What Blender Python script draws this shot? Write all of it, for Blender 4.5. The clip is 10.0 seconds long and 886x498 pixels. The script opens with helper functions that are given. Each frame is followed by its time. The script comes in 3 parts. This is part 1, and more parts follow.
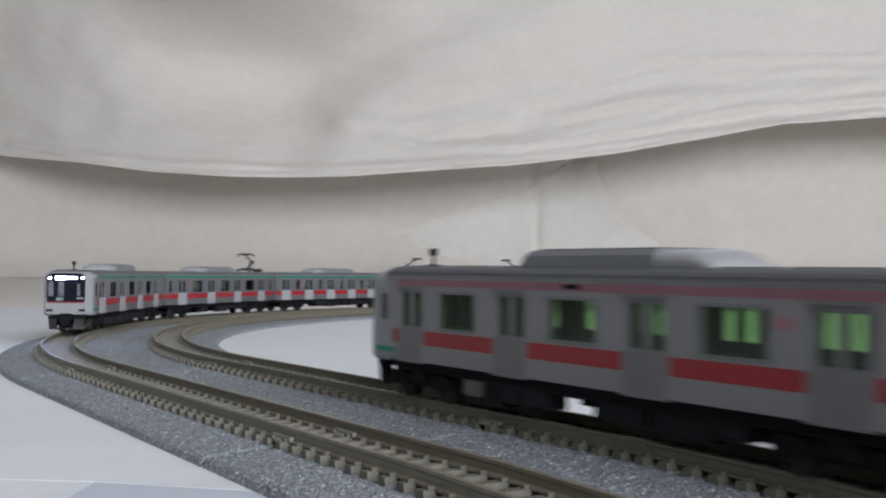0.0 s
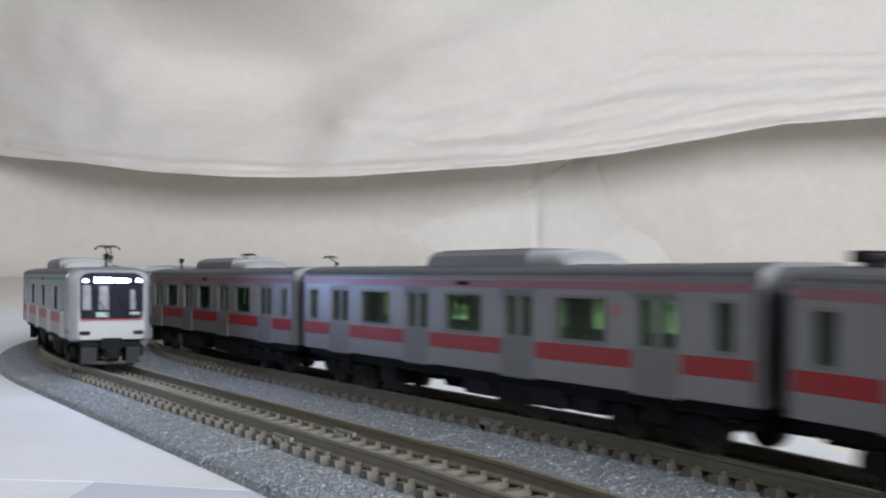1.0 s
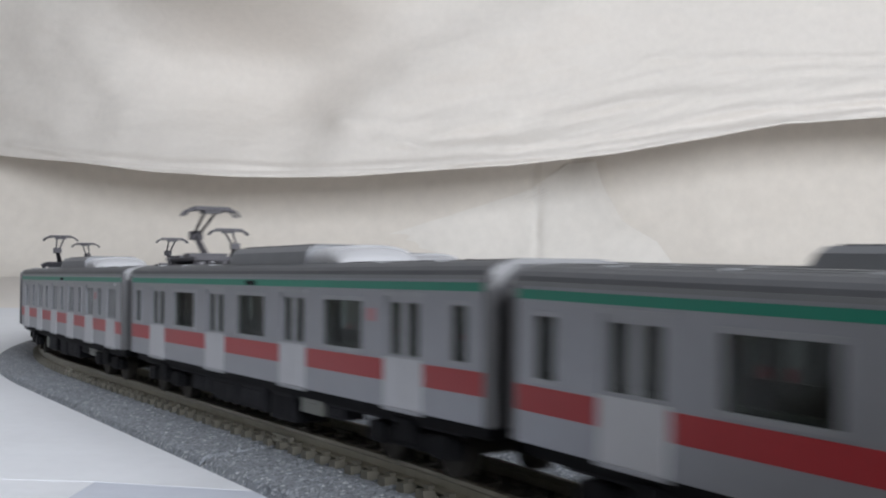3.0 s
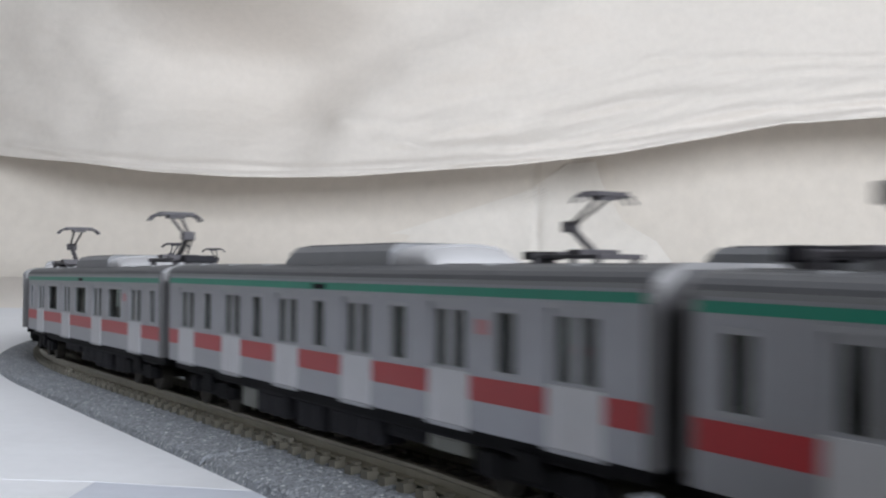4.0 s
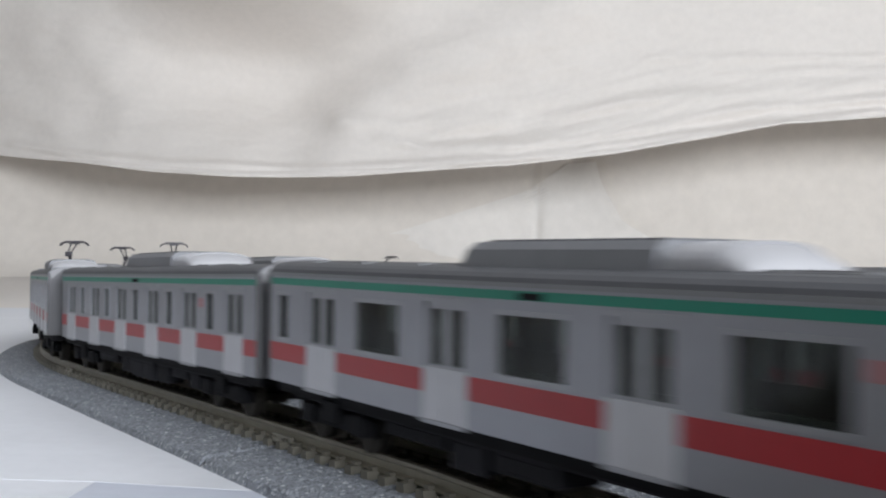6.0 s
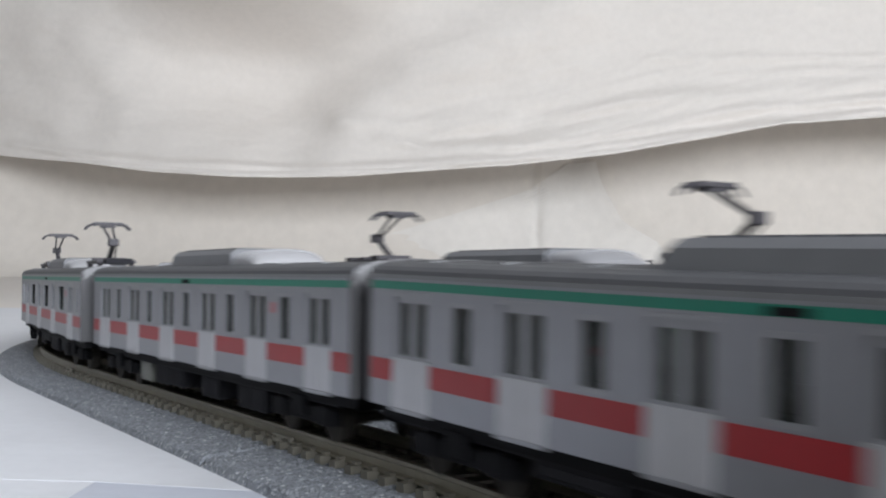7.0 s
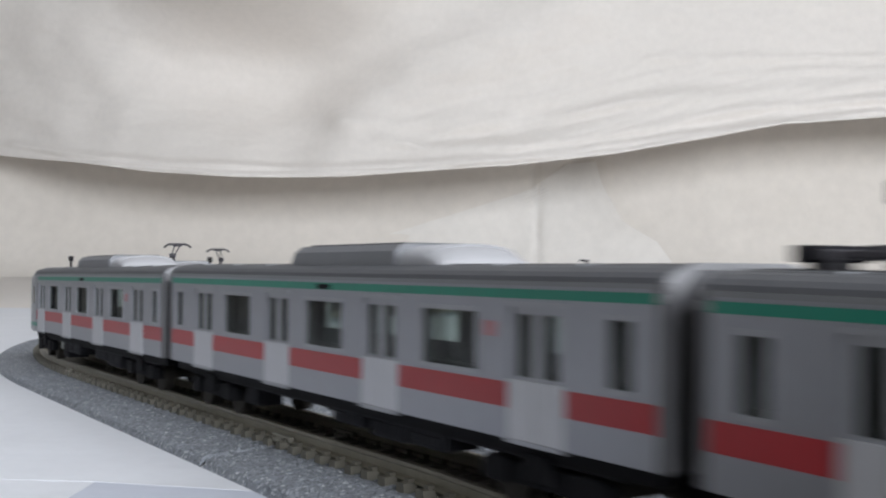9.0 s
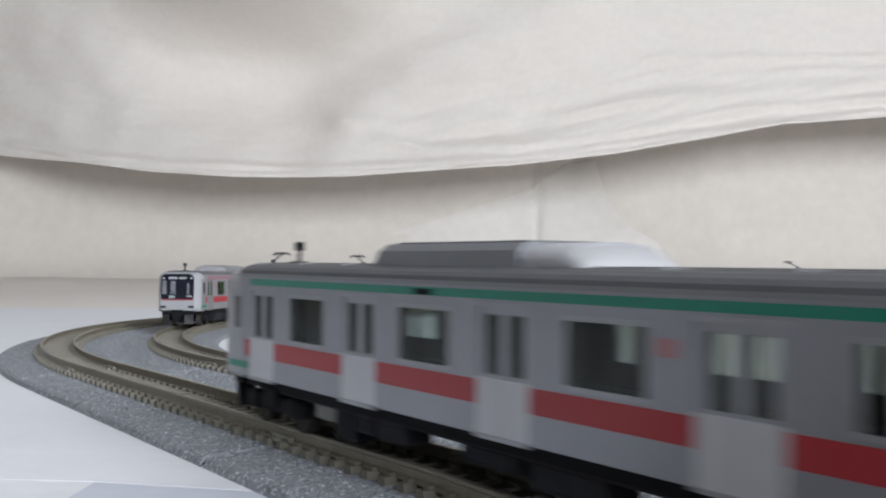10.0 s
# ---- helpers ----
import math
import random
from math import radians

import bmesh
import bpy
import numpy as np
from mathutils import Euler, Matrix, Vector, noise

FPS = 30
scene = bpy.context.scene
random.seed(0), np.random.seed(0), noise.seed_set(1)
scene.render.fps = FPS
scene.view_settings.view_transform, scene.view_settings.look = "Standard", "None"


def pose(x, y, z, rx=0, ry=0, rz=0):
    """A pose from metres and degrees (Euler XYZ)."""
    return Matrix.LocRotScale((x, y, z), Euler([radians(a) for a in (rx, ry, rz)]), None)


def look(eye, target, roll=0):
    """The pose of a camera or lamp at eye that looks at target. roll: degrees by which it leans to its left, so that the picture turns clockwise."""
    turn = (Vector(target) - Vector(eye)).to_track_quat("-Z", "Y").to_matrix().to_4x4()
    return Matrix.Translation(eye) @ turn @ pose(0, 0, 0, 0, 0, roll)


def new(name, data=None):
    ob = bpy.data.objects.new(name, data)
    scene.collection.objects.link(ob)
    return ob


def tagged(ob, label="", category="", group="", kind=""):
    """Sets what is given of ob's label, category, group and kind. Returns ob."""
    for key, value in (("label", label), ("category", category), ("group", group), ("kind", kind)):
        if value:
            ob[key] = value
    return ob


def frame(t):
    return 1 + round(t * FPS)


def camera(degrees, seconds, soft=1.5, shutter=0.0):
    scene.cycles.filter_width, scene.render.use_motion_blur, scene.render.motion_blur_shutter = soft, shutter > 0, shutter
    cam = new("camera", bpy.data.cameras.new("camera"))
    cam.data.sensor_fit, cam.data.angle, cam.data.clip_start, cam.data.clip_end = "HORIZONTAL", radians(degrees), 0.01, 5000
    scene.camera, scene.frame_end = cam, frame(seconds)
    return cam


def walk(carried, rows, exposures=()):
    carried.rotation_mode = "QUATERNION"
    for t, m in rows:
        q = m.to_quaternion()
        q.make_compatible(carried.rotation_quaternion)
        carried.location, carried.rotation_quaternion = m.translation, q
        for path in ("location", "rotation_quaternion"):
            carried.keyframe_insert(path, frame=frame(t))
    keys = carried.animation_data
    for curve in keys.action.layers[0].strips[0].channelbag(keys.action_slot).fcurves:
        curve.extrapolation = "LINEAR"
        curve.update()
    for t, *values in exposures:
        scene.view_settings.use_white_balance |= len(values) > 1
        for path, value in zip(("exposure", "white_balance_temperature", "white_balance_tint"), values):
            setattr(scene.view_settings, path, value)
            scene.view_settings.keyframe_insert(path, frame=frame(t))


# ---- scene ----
SECONDS = 10.0
cam = camera(43.72, SECONDS, soft=2.1, shutter=0.5)
EYE_Z = 0.0275
eye_pose = pose(0, 0, EYE_Z, 91.387, 0, 0) @ pose(0, 0, 0, 0, 0, 0.223)
walk(cam, [(0.0, eye_pose), (SECONDS, eye_pose)],
     exposures=[(0.0, -0.36), (0.5, -0.19), (1.0, -0.13), (1.5, -0.09), (2.0, -0.13), (2.6, -0.13), (3.2, -0.02), (4.3, 0.0), (SECONDS, 0.0)])

# ---- world and light ----
world = bpy.data.worlds.new("world")
scene.world = world
world.use_nodes = True
sky = world.node_tree.nodes.new("ShaderNodeTexSky")
sky.sky_type, sky.sun_disc, sky.sun_elevation, sky.sun_rotation = "NISHITA", False, radians(40), radians(200)
world.node_tree.links.new(sky.outputs[0], world.node_tree.nodes["Background"].inputs[0])
world.node_tree.nodes["Background"].inputs[1].default_value = 0.1


def window_lamp(name, m, sx, sy, watts, colour):
    data = bpy.data.lights.new(name, "AREA")
    data.shape, data.size, data.size_y, data.energy, data.color = "RECTANGLE", sx, sy, watts, colour
    lamp = new(name, data)
    lamp.matrix_world = m
    return lamp


window_lamp("window_daylight", look((1.12, -1.52, 0.95), (0.0, 1.6, 0.2)), 1.5, 1.2, 88, (0.915, 0.948, 1.0))


# ---- materials ----
def material(name, base, rough=0.5, metal=0.0, grain=0.0, scale=60.0, bump=0.0, bump_scale=None, spread=0.0, big=0.0):
    """Principled paint with fine grain (scale is per metre), slow tone changes, relief and a random tone per object."""
    m = bpy.data.materials.new(name)
    m.use_nodes = True
    nt = m.node_tree
    bsdf = nt.nodes["Principled BSDF"]
    bsdf.inputs["Roughness"].default_value = rough
    bsdf.inputs["Metallic"].default_value = metal
    rgb = nt.nodes.new("ShaderNodeRGB")
    rgb.outputs[0].default_value = (*base, 1)
    out = rgb.outputs[0]
    co = nt.nodes.new("ShaderNodeTexCoord")

    def noisy(sc, amount, out):
        n = nt.nodes.new("ShaderNodeTexNoise")
        n.inputs["Scale"].default_value, n.inputs["Detail"].default_value = sc, 4
        nt.links.new(co.outputs["Object"], n.inputs["Vector"])
        r = nt.nodes.new("ShaderNodeMapRange")
        r.inputs[1].default_value, r.inputs[2].default_value = 0.3, 0.7
        r.inputs[3].default_value, r.inputs[4].default_value = 1 - amount, 1 + amount
        nt.links.new(n.outputs[0], r.inputs[0])
        mix = nt.nodes.new("ShaderNodeVectorMath")
        mix.operation = "SCALE"
        nt.links.new(out, mix.inputs[0])
        nt.links.new(r.outputs[0], mix.inputs["Scale"])
        return mix.outputs[0]

    if grain:
        out = noisy(scale, grain, out)
    if big:
        out = noisy(scale / 12, big, out)
    if spread:
        info = nt.nodes.new("ShaderNodeObjectInfo")
        r = nt.nodes.new("ShaderNodeMapRange")
        r.inputs[3].default_value, r.inputs[4].default_value = 1 - spread, 1 + spread
        nt.links.new(info.outputs["Random"], r.inputs[0])
        mix = nt.nodes.new("ShaderNodeVectorMath")
        mix.operation = "SCALE"
        nt.links.new(out, mix.inputs[0])
        nt.links.new(r.outputs[0], mix.inputs["Scale"])
        out = mix.outputs[0]
    nt.links.new(out, bsdf.inputs["Base Color"])
    if bump:
        n = nt.nodes.new("ShaderNodeTexNoise")
        n.inputs["Scale"].default_value, n.inputs["Detail"].default_value = bump_scale or scale, 5
        nt.links.new(co.outputs["Object"], n.inputs["Vector"])
        b = nt.nodes.new("ShaderNodeBump")
        b.inputs["Strength"].default_value, b.inputs["Distance"].default_value = 0.6, bump
        nt.links.new(n.outputs[0], b.inputs["Height"])
        nt.links.new(b.outputs[0], bsdf.inputs["Normal"])
    return m


def glow(name, colour, strength):
    m = bpy.data.materials.new(name)
    m.use_nodes = True
    b = m.node_tree.nodes["Principled BSDF"]
    b.inputs["Base Color"].default_value = (*colour, 1)
    b.inputs["Emission Color"].default_value = (*colour, 1)
    b.inputs["Emission Strength"].default_value = strength
    return m


def glass(name, tint):
    """Thin clear plastic: tinted see-through with a glossy face."""
    m = bpy.data.materials.new(name)
    m.use_nodes = True
    nt = m.node_tree
    nt.nodes.remove(nt.nodes["Principled BSDF"])
    clear = nt.nodes.new("ShaderNodeBsdfTransparent")
    clear.inputs[0].default_value = (*tint, 1)
    shine = nt.nodes.new("ShaderNodeBsdfGlossy")
    shine.inputs["Roughness"].default_value = 0.08
    facing = nt.nodes.new("ShaderNodeLayerWeight")
    facing.inputs[0].default_value = 0.25
    gloss = nt.nodes.new("ShaderNodeMapRange")
    gloss.inputs[3].default_value, gloss.inputs[4].default_value = 0.012, 0.10
    nt.links.new(facing.outputs["Facing"], gloss.inputs[0])
    mix = nt.nodes.new("ShaderNodeMixShader")
    nt.links.new(gloss.outputs[0], mix.inputs[0])
    nt.links.new(clear.outputs[0], mix.inputs[1])
    nt.links.new(shine.outputs[0], mix.inputs[2])
    nt.links.new(mix.outputs[0], nt.nodes["Material Output"].inputs[0])
    return m


def ballast_material():
    """Grey moulded ballast with pale and dark grains, each cell a stone."""
    m = material("ballast_plastic", (0.16, 0.165, 0.175), 0.75)
    nt = m.node_tree
    bsdf = nt.nodes["Principled BSDF"]
    co = nt.nodes.new("ShaderNodeTexCoord")
    cell = nt.nodes.new("ShaderNodeTexVoronoi")
    cell.inputs["Scale"].default_value = 2500
    nt.links.new(co.outputs["Object"], cell.inputs["Vector"])
    ramp = nt.nodes.new("ShaderNodeValToRGB")
    e = ramp.color_ramp.elements
    e[0].position, e[0].color = 0.0, (0.13, 0.142, 0.16, 1)
    e[1].position, e[1].color = 1.0, (0.62, 0.64, 0.67, 1)
    for at, c in ((0.25, (0.21, 0.225, 0.25, 1)), (0.78, (0.27, 0.29, 0.32, 1)), (0.92, (0.33, 0.35, 0.385, 1))):
        x = e.new(at)
        x.color = c
    sep = nt.nodes.new("ShaderNodeSeparateColor")
    nt.links.new(cell.outputs["Color"], sep.inputs[0])
    nt.links.new(sep.outputs[0], ramp.inputs[0])
    nt.links.new(ramp.outputs[0], bsdf.inputs["Base Color"])
    b = nt.nodes.new("ShaderNodeBump")
    b.inputs["Strength"].default_value, b.inputs["Distance"].default_value = 0.7, 0.0004
    nt.links.new(cell.outputs["Distance"], b.inputs["Height"])
    nt.links.new(b.outputs[0], bsdf.inputs["Normal"])
    return m


SHEET = material("white_cotton_sheet", (0.81, 0.77, 0.73), 0.9, grain=0.02, scale=900, bump=0.0006, bump_scale=140, big=0.02)
BACK_SHEET = material("cream_cotton_sheet", (0.80, 0.755, 0.70), 0.92, grain=0.015, scale=500, bump=0.0004, bump_scale=25, big=0.03)
# Whiter than the backdrop: the patch of light on it is put into colour.
PATCH_SHEET = material("light_patch_white", (0.84, 0.81, 0.77), 0.92, grain=0.015, scale=500, bump=0.0004, bump_scale=25, big=0.03)
BLUE_PAPER = material("blue_grey_paper", (0.58, 0.61, 0.69), 0.75, grain=0.02, scale=300, bump=0.003, bump_scale=20, big=0.03)
PAPER = material("white_paper", (0.77, 0.785, 0.825), 0.7, grain=0.015, scale=300, bump=0.004, bump_scale=14, big=0.02)
FLOOR = material("brown_wood_floor", (0.13, 0.12, 0.11), 0.6, grain=0.03, scale=80)
PLASTER = material("room_plaster", (0.42, 0.42, 0.42), 0.9, grain=0.03, scale=40, bump=0.001)
BALLAST = ballast_material()
TIE = material("brown_grey_tie_plastic", (0.145, 0.135, 0.108), 0.55, grain=0.08, scale=900, spread=0.1)
RAIL = material("weathered_rail_brown", (0.23, 0.21, 0.16), 0.42, 0.3, grain=0.1, scale=500)
JOINER = material("pale_rail_joiner", (0.30, 0.285, 0.24), 0.45, 0.15, grain=0.1, scale=700)
SILVER = material("silver_painted_body", (0.30, 0.307, 0.335), 0.42, 0.85, grain=0.03, scale=500, spread=0.02)
DOOR = material("silver_door", (0.32, 0.327, 0.35), 0.45, 0.75, grain=0.03, scale=500, spread=0.02)
DOOR_PANEL = material("pale_door_panel", (0.48, 0.487, 0.515), 0.4, 0.35, grain=0.02, scale=500)
SILVER_WARM = material("worn_silver_body", (0.285, 0.28, 0.29), 0.45, 0.45, grain=0.03, scale=500, spread=0.02)
DOOR_GREY = material("grey_door_paint", (0.205, 0.205, 0.21), 0.5, 0.2, grain=0.03, scale=500)
# Dark grey on the car ends puts the shade of the gaps into colour.
END_SHADED = material("shaded_end_grey", (0.10, 0.10, 0.107), 0.6, grain=0.04, scale=500)
END_PALE = material("pale_roof_end_paint", (0.24, 0.24, 0.25), 0.6, grain=0.03, scale=500)
RED = material("red_band_paint", (0.34, 0.012, 0.02), 0.45, grain=0.03, scale=600)
GREEN = material("green_band_paint", (0.0, 0.20, 0.135), 0.45, grain=0.03, scale=600)
PINK = material("dark_pink_band_paint", (0.29, 0.125, 0.155), 0.45, grain=0.03, scale=600)
ROOF = material("grey_roof_plastic", (0.10, 0.103, 0.112), 0.6, grain=0.05, scale=400)
ROOF_RIB = material("roof_edge_grey", (0.21, 0.215, 0.225), 0.5, grain=0.05, scale=400)
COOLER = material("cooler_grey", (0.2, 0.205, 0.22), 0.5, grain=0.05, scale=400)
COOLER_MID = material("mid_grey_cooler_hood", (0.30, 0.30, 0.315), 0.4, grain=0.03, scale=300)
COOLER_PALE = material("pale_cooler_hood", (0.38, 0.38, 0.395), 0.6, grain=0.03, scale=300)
BLACK = material("black_underframe_plastic", (0.010, 0.010, 0.012), 0.55, grain=0.1, scale=600)
DARK = material("dark_grey_equipment", (0.022, 0.022, 0.026), 0.5, grain=0.1, scale=600, spread=0.25)
PALE_BOX = material("pale_equipment_box", (0.2, 0.205, 0.19), 0.55, grain=0.05, scale=500)
WHEEL = material("wheel_steel", (0.06, 0.055, 0.05), 0.5, 0.5, grain=0.1, scale=600)
PANTO = material("pantograph_metal", (0.055, 0.052, 0.06), 0.5, 0.2, grain=0.1, scale=600)
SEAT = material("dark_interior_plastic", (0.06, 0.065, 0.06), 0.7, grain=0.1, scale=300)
CAB_WHITE = material("silver_white_cab_face", (0.33, 0.335, 0.35), 0.32, grain=0.02, scale=400)
CAB_BLACK = material("black_windscreen", (0.012, 0.013, 0.022), 0.08, grain=0.1, scale=200)
for dull in (BLACK, DARK, WHEEL):
    dull.node_tree.nodes["Principled BSDF"].inputs["Specular IOR Level"].default_value = 0.12
    dull.node_tree.nodes["Principled BSDF"].inputs["Roughness"].default_value = 0.75
for shiny in (SILVER, DOOR, DOOR_PANEL, RED, GREEN, PINK):
    shiny.node_tree.nodes["Principled BSDF"].inputs["Specular IOR Level"].default_value = 0.5
    shiny.node_tree.nodes["Principled BSDF"].inputs["Roughness"].default_value = 0.4
RUBBER = material("grey_gangway_rubber", (0.09, 0.09, 0.095), 0.7, grain=0.1, scale=500)
GLASS = glass("smoked_window", (0.72, 0.76, 0.745))
GLASS_GREEN = glass("green_window", (0.72, 0.87, 0.69))
LAMP_ON = glow("headlight_on", (0.5, 0.65, 1.0), 60)
SIGN_ON = glow("sign_on", (0.36, 0.52, 1.0), 560)
LAMP_OFF = material("lamp_lens_off", (0.5, 0.5, 0.5), 0.15, grain=0.02, scale=300)
SIGN_OFF = material("sign_off", (0.35, 0.36, 0.38), 0.2, grain=0.02, scale=300)
PLATE_GREEN = material("green_plate", (0.26, 0.36, 0.33), 0.4, grain=0.02, scale=300)


# ---- mesh helpers (all builders work in millimetres) ----
MM = 0.001


def part(name, bm, mat, parent=None, label="", smooth=False):
    """Links a bmesh built in millimetres as one mesh object, under a thing if given."""
    bmesh.ops.recalc_face_normals(bm, faces=bm.faces)
    bmesh.ops.scale(bm, vec=(MM, MM, MM), verts=bm.verts)
    me = bpy.data.meshes.new(name)
    bm.to_mesh(me)
    bm.free()
    me.materials.append(mat)
    if smooth:
        for f in me.polygons:
            f.use_smooth = True
    ob = new(name, me)
    ob.parent = parent
    if label:
        tagged(ob, label)
    return ob


def share(name, me, parent, m):
    ob = new(name, me)
    ob.parent = parent
    ob.matrix_basis = m
    return ob


def box(bm, x0, x1, y0, y1, z0, z1, bevel=0.0):
    r = bmesh.ops.create_cube(bm, size=1)
    bmesh.ops.scale(bm, vec=(x1 - x0, y1 - y0, z1 - z0), verts=r["verts"])
    bmesh.ops.translate(bm, vec=((x0 + x1) / 2, (y0 + y1) / 2, (z0 + z1) / 2), verts=r["verts"])
    if bevel:
        es = list({e for v in r["verts"] for e in v.link_edges})
        bmesh.ops.bevel(bm, geom=es, offset=bevel, segments=2, affect="EDGES", profile=0.5)
    return bm


def boxes(*rows, bevel=0.0):
    bm = bmesh.new()
    for r in rows:
        box(bm, *r, bevel=bevel)
    return bm


def rod(bm, a, b, radius, sides=8):
    a, b = Vector(a), Vector(b)
    r = bmesh.ops.create_cone(bm, cap_ends=True, segments=sides, radius1=radius, radius2=radius, depth=(b - a).length)
    m = Matrix.Translation((a + b) / 2) @ (b - a).to_track_quat("Z", "Y").to_matrix().to_4x4()
    bmesh.ops.transform(bm, matrix=m, verts=r["verts"])
    return bm


def loft(bm, rings, cap=True):
    """Closed rings of equal length joined into a skin."""
    vs = [[bm.verts.new(p) for p in ring] for ring in rings]
    n = len(vs[0])
    for a, b in zip(vs, vs[1:]):
        for i in range(n):
            bm.faces.new((a[i], a[(i + 1) % n], b[(i + 1) % n], b[i]))
    if cap:
        bm.faces.new(vs[0][::-1])
        bm.faces.new(vs[-1])
    return bm


def panel_with_holes(bm, xs0, xs1, z0, z1, y, thick, holes):
    """A flat wall in the x-z plane at y, with rectangular holes (x0, x1, z0, z1) cut through."""
    xs = sorted({xs0, xs1, *(h[0] for h in holes), *(h[1] for h in holes)})
    zs = sorted({z0, z1, *(h[2] for h in holes), *(h[3] for h in holes)})
    grid = {}

    def vert(i, k):
        if (i, k) not in grid:
            grid[i, k] = bm.verts.new((xs[i], y, zs[k]))
        return grid[i, k]

    faces = []
    for i in range(len(xs) - 1):
        for k in range(len(zs) - 1):
            cx, cz = (xs[i] + xs[i + 1]) / 2, (zs[k] + zs[k + 1]) / 2
            if not any(h[0] < cx < h[1] and h[2] < cz < h[3] for h in holes):
                faces.append(bm.faces.new((vert(i, k), vert(i + 1, k), vert(i + 1, k + 1), vert(i, k + 1))))
    r = bmesh.ops.extrude_face_region(bm, geom=faces)
    bmesh.ops.translate(bm, vec=(0, -math.copysign(thick, y), 0), verts=[v for v in r["geom"] if isinstance(v, bmesh.types.BMVert)])


def sheet_mesh(name, nu, nv, place, mat, label, category, kind="", smooth=True):
    """A surface of nu x nv cells; place(u, v) gives metres for u, v in 0..1."""
    pts = [place(i / nu, k / nv) for k in range(nv + 1) for i in range(nu + 1)]
    w = nu + 1
    faces = [(k * w + i, k * w + i + 1, (k + 1) * w + i + 1, (k + 1) * w + i) for k in range(nv) for i in range(nu)]
    me = bpy.data.meshes.new(name)
    me.from_pydata(pts, [], faces)
    me.materials.append(mat)
    if smooth:
        for f in me.polygons:
            f.use_smooth = True
    return tagged(new(name, me), label, category, kind=kind)


# ---- the track's line ----
R_OUT, R_IN = 428.0, 391.0
CX, CY = 278.19, 503.40
END = radians(211.345)
RAIL_Z = 5.0
GAUGE = 5.1  # half the distance of the rails


def track(s, radius):
    """Point, heading towards rising s, and outward normal (mm) at arc length s on the track of that radius."""
    a = min(max(s / radius, -math.pi), 0.0)
    t = END + a
    extra = s if s > 0 else min(0.0, s + math.pi * radius)
    out = Vector((math.cos(t), math.sin(t)))
    along = Vector((-math.sin(t), math.cos(t)))
    return Vector((CX, CY)) + out * radius + along * extra, along, out


def dip(s):
    """How far the track sags (mm) where its last straight rests unevenly."""
    return -0.0228 * min(max(s - 172.0, 0.0), 150.0)


# ---- room ----
def room_wall(name, rows):
    ob = part(name, boxes(*rows), PLASTER)
    return tagged(ob, "plain pale plastered room wall", "wall", kind="structure")


X0, X1, Y0, Y1, TOP = -1700, 2100, -1600, 2600, 2400
room_wall("wall_north", [(X0, X1, Y1, Y1 + 100, 0, TOP)])
room_wall("wall_west", [(X0 - 100, X0, Y0, Y1, 0, TOP)])
room_wall("wall_east", [(X1, X1 + 100, Y0, Y1, 0, TOP)])
WX0, WX1, WZ0, WZ1 = 320, 1920, 300, 1600
room_wall("wall_south", [(X0, WX0, Y0 - 100, Y0, 0, TOP), (WX1, X1, Y0 - 100, Y0, 0, TOP),
                         (WX0, WX1, Y0 - 100, Y0, 0, WZ0), (WX0, WX1, Y0 - 100, Y0, WZ1, TOP)])
tagged(part("ceiling", boxes((X0 - 100, X1 + 100, Y0 - 100, Y1 + 100, TOP, TOP + 80)), PLASTER), "plain pale ceiling", "ceiling", kind="structure")
tagged(part("floor", boxes((X0 - 100, X1 + 100, Y0 - 100, Y1 + 100, -100, -3)), FLOOR), "plain brown wooden room floor", "floor", kind="structure")
win = tagged(new("window_1"), "white-framed window letting in daylight", "window", kind="structure")
part("window_frame", boxes((WX0, WX0 + 50, Y0 - 70, Y0 - 20, WZ0, WZ1), (WX1 - 50, WX1, Y0 - 70, Y0 - 20, WZ0, WZ1),
                           (WX0, WX1, Y0 - 70, Y0 - 20, WZ0, WZ0 + 50), (WX0, WX1, Y0 - 70, Y0 - 20, WZ1 - 50, WZ1)), CAB_WHITE, win)


# ---- cloth ----
HEM = [(-1.60, 0.262), (-1.0, 0.222), (-0.697, 0.202), (-0.609, 0.197), (-0.475, 0.185), (-0.342, 0.180), (-0.165, 0.185), (-0.077, 0.192),
       (0.100, 0.207), (0.276, 0.231), (0.409, 0.256), (0.541, 0.282), (0.690, 0.296), (1.1, 0.31), (2.0, 0.30)]


SPREAD, LEAN = 1.1587, radians(1.087)


def hang(x, y, z):
    """Places a point of the hung cloth, given upright, at the cloth's size and slight lean."""
    u = z - 0.0241 - y * math.tan(radians(1.464))
    c, k = math.cos(LEAN), math.sin(LEAN)
    up = SPREAD * (u * c - x * k)
    return (SPREAD * (x * c + u * k), y, EYE_Z + y * math.tan(radians(1.387)) + up)


def swing(x):
    """How far the sheet's far side swings back."""
    return min(0.15, 0.45 * max(0.0, -x - 0.22) ** 2)


def hem(x):
    low = float(np.interp(x, [p[0] for p in HEM], [p[1] for p in HEM]))
    return 0.0241 + (low - 0.0241) * (2.05 + swing(x)) / 2.0


def ridge(x, z, line, width, height):
    best = 9.0
    p = Vector((x, z))
    for a, b in zip(line, line[1:]):
        a, b = Vector(a), Vector(b)
        t = max(0.0, min(1.0, (p - a).dot(b - a) / (b - a).length_squared))
        best = min(best, (p - a - (b - a) * t).length)
    return height * math.exp(-(best / width) ** 2)


